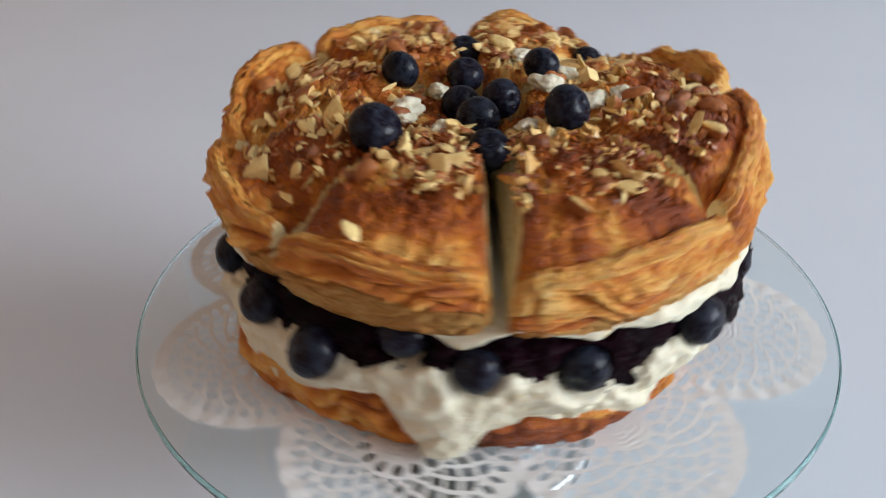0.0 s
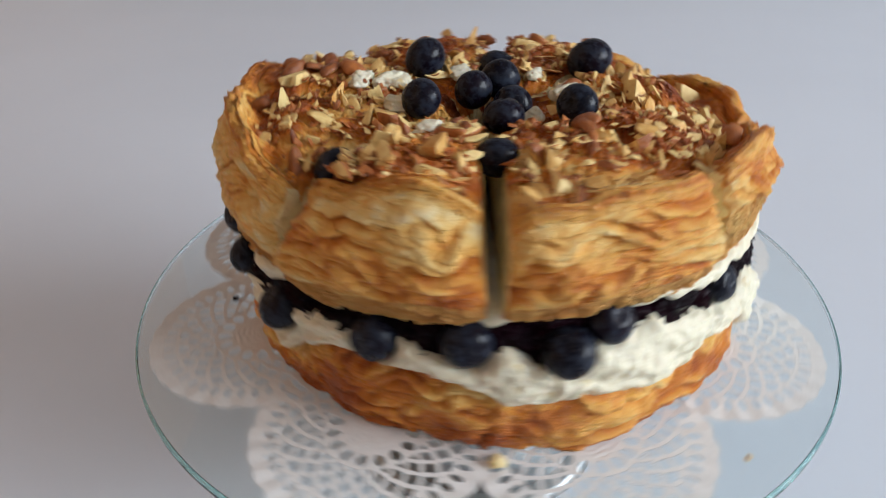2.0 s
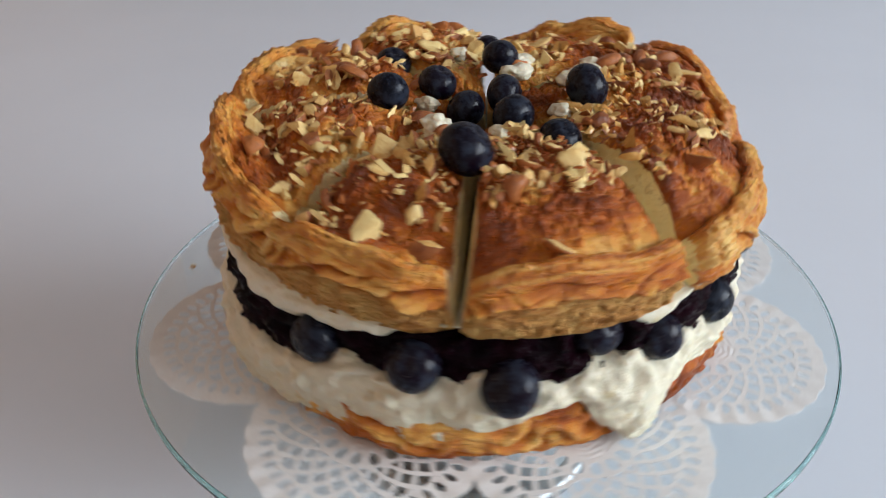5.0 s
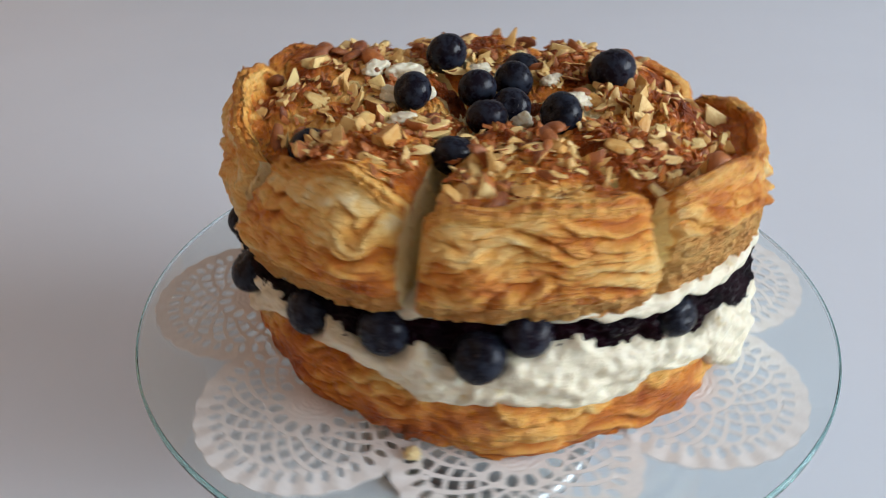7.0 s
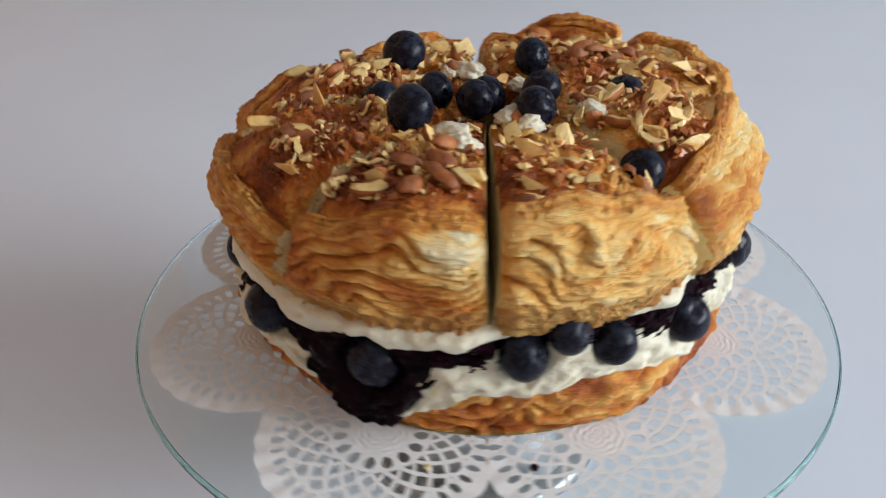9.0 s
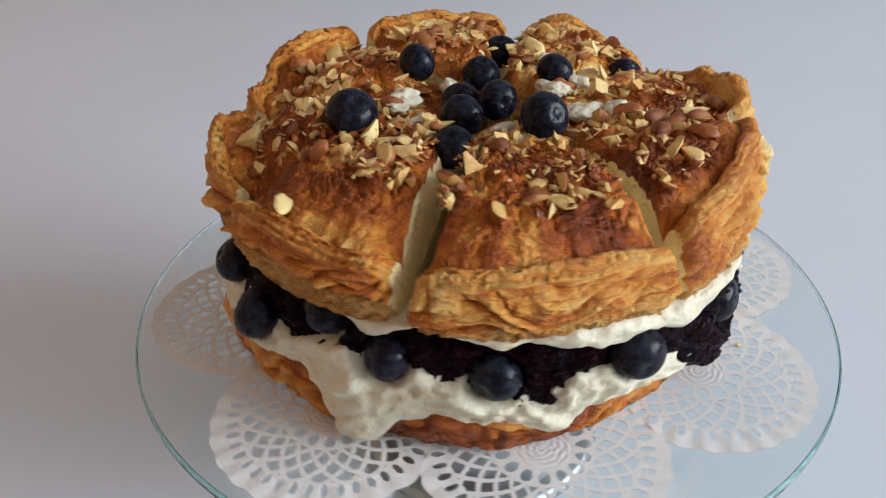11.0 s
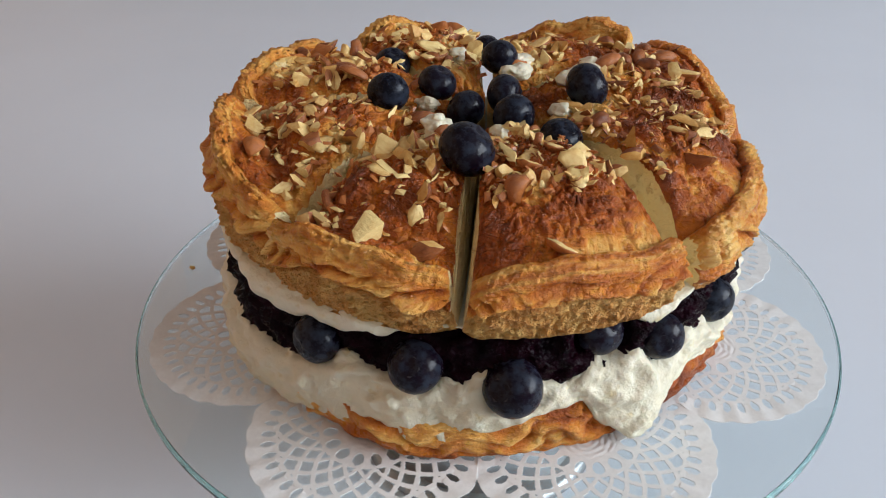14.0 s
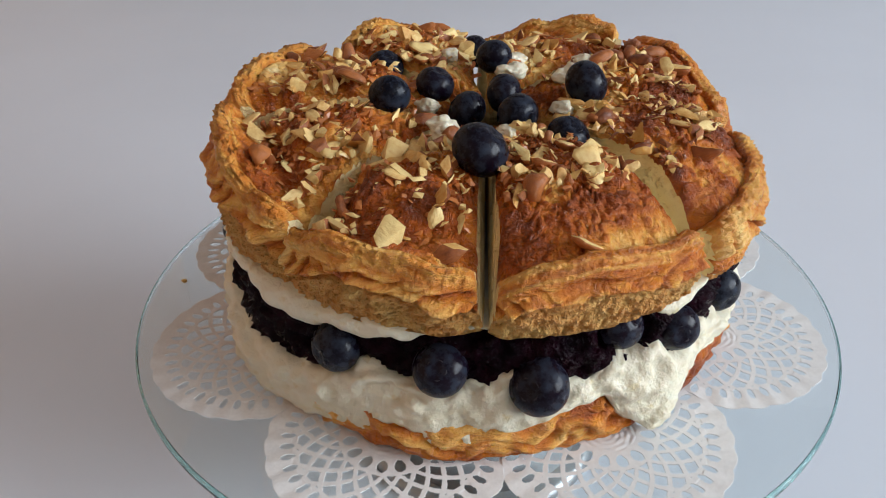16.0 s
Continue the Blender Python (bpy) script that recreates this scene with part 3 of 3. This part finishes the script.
def berry_meshes():
    """The body with its dimple, and the ragged crown in it, of a blueberry of unit radius."""
    bm = bmesh.new()
    n, m = 28, 18
    rings = []
    for j in range(1, m):
        t = math.pi * j / m
        ring = []
        for i in range(n):
            a = 2 * math.pi * i / n
            d = 1 + 0.02 * noise.noise((math.cos(a) * 1.5, math.sin(a) * 1.5, t * 1.5))
            dent = 0.16 * math.exp(-(t / 0.28) ** 2)
            ring.append(bm.verts.new((d * math.sin(t) * math.cos(a), d * math.sin(t) * math.sin(a), 0.88 * d * math.cos(t) - dent)))
        rings.append(ring)
    top, low = bm.verts.new((0, 0, 0.70)), bm.verts.new((0, 0, -0.88))
    for a, b in zip(rings, rings[1:]):
        for i in range(n):
            bm.faces.new((a[i], b[i], b[(i + 1) % n], a[(i + 1) % n]))
    for i in range(n):
        bm.faces.new((top, rings[0][i], rings[0][(i + 1) % n]))
        bm.faces.new((low, rings[-1][(i + 1) % n], rings[-1][i]))
    body = bpy.data.meshes.new("blueberry")
    bm.to_mesh(body)
    bm.free()
    bm = bmesh.new()
    n = 30
    rings = []
    for r, z, w in ((0.20, 0.70, 0.0), (0.28, 0.755, 0.02), (0.34, 0.785, 0.06), (0.32, 0.75, 0.05), (0.24, 0.66, 0.0)):
        rings.append([bm.verts.new(((r + w * math.cos(5 * 2 * math.pi * i / n)) * math.cos(2 * math.pi * i / n), (r + w * math.cos(5 * 2 * math.pi * i / n)) * math.sin(2 * math.pi * i / n), z + w * 0.6 * math.cos(10 * math.pi * i / n))) for i in range(n)])
    for a, b in zip(rings, rings[1:] + rings[:1]):
        for i in range(n):
            bm.faces.new((a[i], a[(i + 1) % n], b[(i + 1) % n], b[i]))
    crown = bpy.data.meshes.new("calyx")
    bm.to_mesh(crown)
    bm.free()
    for me, mat in ((body, BERRY), (crown, CALYX)):
        me.materials.append(mat)
        for f in me.polygons:
            f.use_smooth = True
    return body, crown


BODY, CROWN = berry_meshes()


def blueberry(where, radius, tilt, parent=None):
    """tilt: the direction of the crown, as Euler degrees."""
    ob = new("blueberry", BODY)
    ob.parent = parent
    ob.matrix_basis = Matrix.Translation(where) @ pose(0, 0, 0, *tilt) @ Matrix.Diagonal((radius, radius, radius, 1))
    crown = new("calyx", CROWN)
    crown.parent = ob
    return ob


def nut_meshes(rng):
    """Chopped almonds of unit length: split halves, slivers and broken corners, some faces in brown skin."""
    out = []
    for kind in ("half", "cap", "sliver", "chunk", "chunk", "chunk", "chunk", "flake", "half", "chunk", "sliver", "chunk", "chunk", "flake", "chunk", "sliver", "chunk"):
        bm = bmesh.new()
        if kind in ("half", "cap", "flake"):
            high, n, flat = {"half": (0.30, 14, 0.62), "cap": (0.42, 14, 0.78), "flake": (0.10, 14, 0.7)}[kind]
            rim = []
            for i in range(n):
                a = 2 * math.pi * i / n
                r = 0.5 * (1 + 0.08 * rng.uniform(-1, 1)) * (0.6 if kind != "half" and 9 < i < 13 else 1)
                rim.append((r * math.cos(a) * (1 + 0.15 * math.cos(a)), r * flat * math.sin(a)))
            low = [bm.verts.new((x * 0.40, y * 0.40, -high * 0.93)) for x, y in rim]
            knee = [bm.verts.new((x * 0.75, y * 0.75, -high * 0.68)) for x, y in rim]
            mid = [bm.verts.new((x * 0.96, y * 0.96, -high * 0.28)) for x, y in rim]
            up = [bm.verts.new((x, y, 0.02 * rng.uniform(-1, 1))) for x, y in rim]
            inn = [bm.verts.new((x * 0.6, y * 0.6, 0.03)) for x, y in rim]
            for a, b, s in ((low, knee, 1), (knee, mid, 1), (mid, up, 1), (up, inn, 0)):
                for i in range(n):
                    f = bm.faces.new((a[i], a[(i + 1) % n], b[(i + 1) % n], b[i]))
                    f.material_index, f.smooth = s, s == 1
            bm.faces.new(inn).material_index = 0
            bm.faces.new(low[::-1]).material_index = 1
        else:
            # a whole almond cut by a knife: brown skin left on the round side
            bmesh.ops.create_icosphere(bm, subdivisions=3, radius=1.0)
            for v in bm.verts:
                x, y, z = v.co
                v.co = (0.75 * x, 0.47 * y * (1 + 0.25 * x), 0.30 * z)
            for f in bm.faces:
                f.material_index, f.smooth = 1, True
            peeled = rng.random() < 0.12
            cuts = [(Vector((rng.uniform(-1, 1), rng.uniform(-0.5, 0.5), rng.uniform(-0.4, 0.4))), rng.uniform(0.05, 0.22)),
                    (Vector((rng.uniform(-0.5, 0.5), rng.choice((-1, 1)), rng.uniform(-0.7, 0.7))), rng.uniform(-0.02, 0.16)),
                    (Vector((rng.uniform(-0.4, 0.4), rng.uniform(-0.6, 0.6), 1)), rng.uniform(0.02, 0.16))]
            if kind == "sliver":
                cuts += [(Vector((0.1, 1, 0.1)), 0.10), (Vector((-0.1, -1, 0.1)), 0.08)]
            if rng.random() < 0.6:
                cuts.append((Vector((-cuts[0][0].x, rng.uniform(-0.5, 0.5), rng.uniform(-0.5, 0.5))), rng.uniform(0.2, 0.4)))
            for n, d in cuts:
                n.normalize()
                bmesh.ops.bisect_plane(bm, geom=bm.verts[:] + bm.edges[:] + bm.faces[:], plane_co=n * d, plane_no=n, clear_outer=True)
                rim = [e for e in bm.edges if e.is_boundary]
                for f in bmesh.ops.edgenet_fill(bm, edges=rim)["faces"]:
                    f.material_index, f.smooth = 0, False
            if peeled:
                for f in bm.faces:
                    f.material_index = 0
            bmesh.ops.recalc_face_normals(bm, faces=bm.faces[:])
            long = max(v.co.x for v in bm.verts) - min(v.co.x for v in bm.verts)
            wide = max(v.co.y for v in bm.verts) - min(v.co.y for v in bm.verts)
            mid = sum((v.co for v in bm.verts), Vector()) / len(bm.verts)
            for v in bm.verts:
                v.co = (v.co - mid) / max(long, wide)
        # broken, slightly rounded edges
        sharp = [e for e in bm.edges if len(e.link_faces) == 2 and e.calc_face_angle(0.0) > 0.6]
        bmesh.ops.bevel(bm, geom=sharp, offset=0.035, segments=2, profile=0.5, affect="EDGES", clamp_overlap=True)
        bmesh.ops.triangulate(bm, faces=[f for f in bm.faces if len(f.verts) > 4])
        seed = rng.uniform(0, 40)
        for v in bm.verts:
            p = v.co * 4.5
            v.co += Vector((noise.noise((p.x + seed, p.y, p.z)), noise.noise((p.x, p.y + seed, p.z)), noise.noise((p.x, p.y, p.z + seed)))) * 0.05
        for f in bm.faces:
            f.smooth = True
        me = bpy.data.meshes.new("almond_piece")
        bm.to_mesh(me)
        bm.free()
        me.materials.append(FLESH)
        me.materials.append(HULL)
        out.append((kind, me))
    return out


# large pieces: degrees, distance and length in mm, the side that shows
BIG_NUTS = [(-151, 100, 13, "flesh"), (-113.5, 112, 11, "flesh"), (-138.5, 100, 14, "hull"), (-113.4, 65, 10, "flesh"), (-106, 73, 11, "hull"), (-36, 38, 13, "flesh"),
            (116, 103, 13, "flesh"), (109.5, 92, 13, "flesh"), (142, 81, 9, "flesh"), (164, 85, 11, "flesh"), (177, 78, 13, "hull"), (-122, 82, 9, "flesh"),
            (-14, 77, 13, "flesh"), (63, 60, 14, "flesh"), (81, 67, 12, "flesh"), (64, 76, 11, "flesh"), (-44, 92, 10, "flesh"), (55, 102, 12, "hull"),
            (65, 104, 14, "hull"), (64, 96, 10, "flesh"), (115, 90, 15, "hull"), (129, 83, 13, "hull"), (172, 63, 11, "hull"), (170, 79, 12, "hull"), (30, 70, 10, "flesh"),
            (107, 98, 10, "hull"), (125, 63, 10, "flesh"), (-52, 80, 14, "hull"), (-70, 92, 13, "hull"), (-60, 84, 12, "hull"), (84, 81, 12, "flesh"), (135, 79, 11, "flesh")]
# white meringue crumbs by the middle: degrees, distance and size in mm
DABS = [(150, 25, 9), (-160, 35, 12), (-149, 39, 8), (-10, 43, 13), (-3, 55, 10), (25, 28, 11), (33, 39, 10), (-118, 36, 8), (70, 47, 9), (-60, 33, 9)]


def dabs(slices):
    rng = random.Random(8)
    for deg, r, size in DABS:
        k = next((i for i, s in enumerate(SLICES) if (deg - s[0]) % 360 < s[1] - s[0]), 0)
        bm = bmesh.new()
        bmesh.ops.create_icosphere(bm, subdivisions=4, radius=0.5)
        seed = rng.uniform(0, 50)
        for v in bm.verts:
            p = v.co
            v.co = p * (1 + 0.45 * nz(p.x * 1.9 + seed, p.y * 1.9, p.z * 1.9, 3) + 0.16 * crinkle(p.x * 3.2 + seed, p.y * 3.2, p.z * 3.2))
            v.co.z *= 0.7
        bmesh.ops.transform(bm, verts=bm.verts[:], matrix=Matrix.Translation(polar(deg, r / 1000, top_z(deg, r / 1000, 0) + size * 0.0001)) @ Matrix.Rotation(seed, 4, "Z") @ Matrix.Diagonal((size / 800, size / 1050, size / 1100, 1)))
        part("meringue_crumb", bm, CREAM, slices[k], "white crumbly piece of meringue")


def almonds(slices):
    rng = random.Random(5)
    meshes = nut_meshes(rng)
    for (a0, a1, bake, curl, reach, bulge), ob in zip(SLICES, slices):
        mine = [b for b in BIG_NUTS if (b[0] - a0) % 360 < a1 - a0]
        for i in range(58 + len(mine)):
            kind, me = rng.choice(meshes)
            r = math.sqrt(rng.uniform(0.032 ** 2, min(0.1, reach + 0.002) ** 2))
            pad = math.degrees(0.004 / r)
            deg = rng.uniform(a0 + pad, a1 - pad)
            length = 0.0042 + 0.0100 * rng.random() ** 1.5
            if i < len(mine):
                deg, r, length, want = mine[i][0], mine[i][1] / 1000, mine[i][2] / 1000, mine[i][3]
                kind, me = rng.choice([x for x in meshes if x[0] in (("cap", "chunk", "chunk") if want == "hull" else ("half", "half", "chunk"))])
            r = min(r, rim_r(deg, bulge))
            nut = new("almond_piece", me)
            nut.parent = ob
            up = 0.18 * length if kind in ("half", "cap") else 0.05 * length
            tilt = {"cap": 70, "chunk": 180}.get(kind, 30)
            flip = 180 if kind in ("half", "cap") and rng.random() < 0.4 else 0
            if i < len(mine):
                flip, tilt = (150, 25) if want == "hull" else (-25, 12)
            nut.matrix_basis = Matrix.Translation(polar(deg, r, top_z(deg, r, curl) + up)) @ pose(0, 0, 0, rng.uniform(-tilt, tilt) + flip, rng.uniform(-tilt, tilt), rng.uniform(0, 360)) @ Matrix.Diagonal((length, length * rng.uniform(0.75, 1.1), length * rng.uniform(0.75, 1.1), 1))
        bm = bmesh.new()
        for _ in range(150):
            r = math.sqrt(rng.uniform(0.03 ** 2, min(0.1, reach + 0.004) ** 2))
            deg = rng.uniform(a0 + 2, a1 - 2)
            r = min(r, rim_r(deg, bulge))
            s = rng.uniform(0.0007, 0.0024)
            m = Matrix.Translation(polar(deg, r, top_z(deg, r, curl) + s * 0.35)) @ pose(0, 0, 0, rng.uniform(-50, 50), rng.uniform(-50, 50), rng.uniform(0, 360))
            vs = [bm.verts.new(m @ Vector((x * s * rng.uniform(0.6, 1.4), y * s * 0.6, z * s * 0.4))) for x, y, z in ((1, 1, 0), (-1, 1, 0.2), (-1, -1, 0), (1, -1, 0.1), (0.2, 0.1, 1), (-0.1, 0.1, -1))]
            mi = 1 if rng.random() < 0.7 else 0
            for i in range(4):
                for e in (4, 5):
                    f = bm.faces.new((vs[i], vs[(i + 1) % 4], vs[e]))
                    f.material_index = mi
        bmesh.ops.recalc_face_normals(bm, faces=bm.faces[:])
        tagged(part("almond_grit", bm, [FLESH, HULL], ob, "fine chopped almond crumbs", smooth=False), kind="stuff")


def cake_base(cake):
    """The lower sponge: a rough-edged disc, wider on one side."""
    bm = bmesh.new()
    layer = bm.verts.layers.float.new("bake")
    n, m = 480, 56
    rings = []
    for i in range(n):
        deg = -180 + 360 * i / n
        zt = max(CREAM_LOW(deg) / 1000, 0.020) + 0.004
        ring = [bm.verts.new(polar(deg, 0.01, 0.0012)), bm.verts.new(polar(deg, 0.10, 0.0012))]
        for j in range(m):
            f = j / (m - 1)
            z = 0.0014 + (zt - 0.0014) * f
            warp = nz(deg * 0.06, z * 40, 3.0)
            fold = ridge(deg * 0.05, z * 120 + 1.5 * warp, 8.0)
            q = z * 130 + 2.2 * warp + 0.1 * math.sin(deg * 0.1)
            g = q % 1.0
            strong = min(max(0.55 + 1.5 * noise.noise((deg * 0.10, math.floor(q) * 3.7, 41)), 0.0), 1.5)
            swell = math.sin(math.pi * min(1.0, g * 1.15) ** 0.75) ** 0.7 if g < 0.87 else 0.0
            r = BASE_R(deg) / 1000 - 0.0035 * (1 - f) ** 4 - 0.007 * f ** 5 + 0.0014 * fold * f ** 0.3 + 0.0036 * (swell - 0.4) * strong + 0.0012 * nz(deg * 0.35, z * 160, 1) + 0.0010 * crinkle(deg * 0.2, z * 380 + 3 * warp, 51) + 0.003 * nz(deg * 0.04, 0, 4)
            v = bm.verts.new(polar(deg, r, z))
            # darker towards the bottom and in the creases, browner around -85 degrees
            v[layer] = 0.40 + 0.3 * hump(deg, -85, 35) + 0.25 * (1 - f) ** 3 - 0.34 * (swell - 0.5) * strong + 0.45 * nz(deg * 0.05, z * 50, 13) - 0.12 * crinkle(deg * 0.2, z * 380 + 3 * warp, 51)
            ring.append(v)
        ring.append(bm.verts.new(polar(deg, 0.08, zt)))
        ring.append(bm.verts.new(polar(deg, 0.01, zt)))
        rings.append(ring)
    k = len(rings[0])
    for a, b in zip(rings, rings[1:] + rings[:1]):
        for j in range(k):
            bm.faces.new((a[j], b[j], b[(j + 1) % k], a[(j + 1) % k]))
    bmesh.ops.recalc_face_normals(bm, faces=bm.faces[:])
    return part("cake_base", bm, SKIN, cake, "golden brown lower sponge layer")


SQUASH = 0.983  # the layers have settled a little
# berries on top: degrees, distance, height and radius in mm, the crown's direction
ON_TOP = [(-133.2, 59.5, 102.0, 10.5, (20, 30, 0)), (157, 41.3, 103.6, 8.6, (70, 0, 150)), (-39.8, 41, 104.5, 9.6, (60, 0, 60)), (43.5, 32, 104.8, 8.2, (50, 0, 150)),
          (102, 58, 98.4, 8.4, (20, 0, 0)), (52.8, 78, 91.6, 8.6, (40, 20, 40)), (-87.8, 45.5, 95.4, 8.6, (30, 0, 0)), (-34, 7.5, 99.4, 8.4, (80, 0, 40)),
          (-97.5, 22.5, 98.2, 8.8, (90, 0, 0)), (114, 24.5, 99.6, 8.4, (15, 10, 0)), (-177.5, 11, 95.2, 8.4, (60, 0, 200))]


def low_cream_r(deg):
    return 0.1118 + 0.007 * hump(deg, 178, 26) + 0.0045 * hump(deg, -97, 8) + 0.003 * hump(deg, -130, 25) - 0.0045 * hump(deg, 30, 45) + 0.002 * hump(deg, 112, 15)


def jam_r(deg):
    return 0.1072 + 0.0075 * hump(deg, -16, 13) + 0.0075 * hump(deg, 180, 20) + 0.003 * hump(deg, -110, 30) - 0.002 * hump(deg, 25, 25) + 0.002 * hump(deg, -60, 7)


def jam_low(deg):
    return min(CREAM_TOP(deg) / 1000, low_z(deg) - 0.004) - 0.013 - 0.008 * hump(deg, -15, 9) - 0.004 * hump(deg, -60, 6)


def high_cream_low(deg):
    return low_z(deg) - 0.0035 + 0.006 * nz(deg * 0.09, 5.5, 0, 2) - 0.004 * hump(deg, -155, 12) - 0.002 * hump(deg, -28, 22) - 0.005 * hump(deg, 0, 8) - 0.005 * hump(deg, 172, 7) - 0.005 * hump(deg, -172, 6)


def cake():
    thing = new("cake")
    tagged(thing, "round layered meringue cake with cream, jam and blueberries, cut up", "cake")
    thing.scale.z = SQUASH
    cake_base(thing)
    ring_layer("cream_layer", thing, CREAM, "thick lower layer of whipped cream", low_cream_r, lambda d: CREAM_LOW(d) / 1000, lambda d: min(CREAM_TOP(d) / 1000 - 0.001, low_z(d) - 0.005), 0.0034, 62, 3.0)
    ring_layer("jam_layer", thing, JAM, "dark glossy blueberry jam", jam_r, jam_low, lambda d: low_z(d) - 0.001, 0.0034, 190, 9.0, m=34, n=560)
    ring_layer("cream_layer", thing, CREAM, "thin upper layer of whipped cream", lambda d: 0.1035 + 0.0085 * UPPER(d) + 0.002 * nz(d * 0.07, 1, 4) + 0.003 * hump(d, 180, 20), high_cream_low, lambda d: low_z(d) + 0.003, 0.0016, 60, 6.0, m=24)
    slices = [cake_slice(thing, k, *s) for k, s in enumerate(SLICES)]
    for deg, z, r, size in INSIDE:
        rng = random.Random(int(deg) + 400)
        b = blueberry(polar(deg, r / 1000, z / 1000), size / 1000, (rng.uniform(20, 120), rng.uniform(-40, 40), deg + 90 + rng.uniform(-60, 60)), thing)
        b["label"] = "dark blueberry pressed into the cream"
    almonds(slices)
    dabs(slices)
    return thing


def top_berries():
    out = []
    for deg, r, z, size, tilt in ON_TOP:
        ob = blueberry(polar(deg, r / 1000, SQUASH * z / 1000), size / 1000, tilt)
        tagged(ob, "ripe dark blueberry lying on the cake top", "blueberry", "blueberries on the cake")
        out.append(ob)
    return out


def plate_crumbs():
    """Small bits that fell beside the cake: degrees, distance and size in mm."""
    out = []
    for deg, r, size, mat, label in ((101, 114, 6, CRUMB, "yellow cake crumb fallen on the paper doily"), (16, 117, 3, JAM, "dark jam crumb fallen on the paper doily"),
                                     (-3, 118, 2.5, CRUMB, "small golden crumb fallen on the paper doily"), (140, 145, 2.5, SKIN, "small brown crumb on the glass plate")):
        bm = bmesh.new()
        bmesh.ops.create_icosphere(bm, subdivisions=3, radius=size / 2000)
        for v in bm.verts:
            p = v.co * (1000 / size)
            v.co *= 1 + 0.5 * nz(p.x * 2 + deg, p.y * 2, p.z * 2)
            v.co.z *= 0.6
        ob = tagged(part("cake_crumb", bm, mat), label, "crumb")
        ob.location = polar(deg, r / 1000, 0.0010 + size * 0.00022)
        out.append(ob)
    return out


room()
white_table()
cake_stand()
TURNING = [glass_plate(), paper_doily(), cake(), *top_berries(), *plate_crumbs()]


def motions():
    """All that stands on the plate turns with it."""
    turn = spline(TURN)
    for ob in TURNING:
        home = ob.matrix_basis.copy()
        walk(ob, [(t / 10, pose(0, 0, 0, 0, 0, turn(t / 10)) @ home) for t in range(161)])


motions()
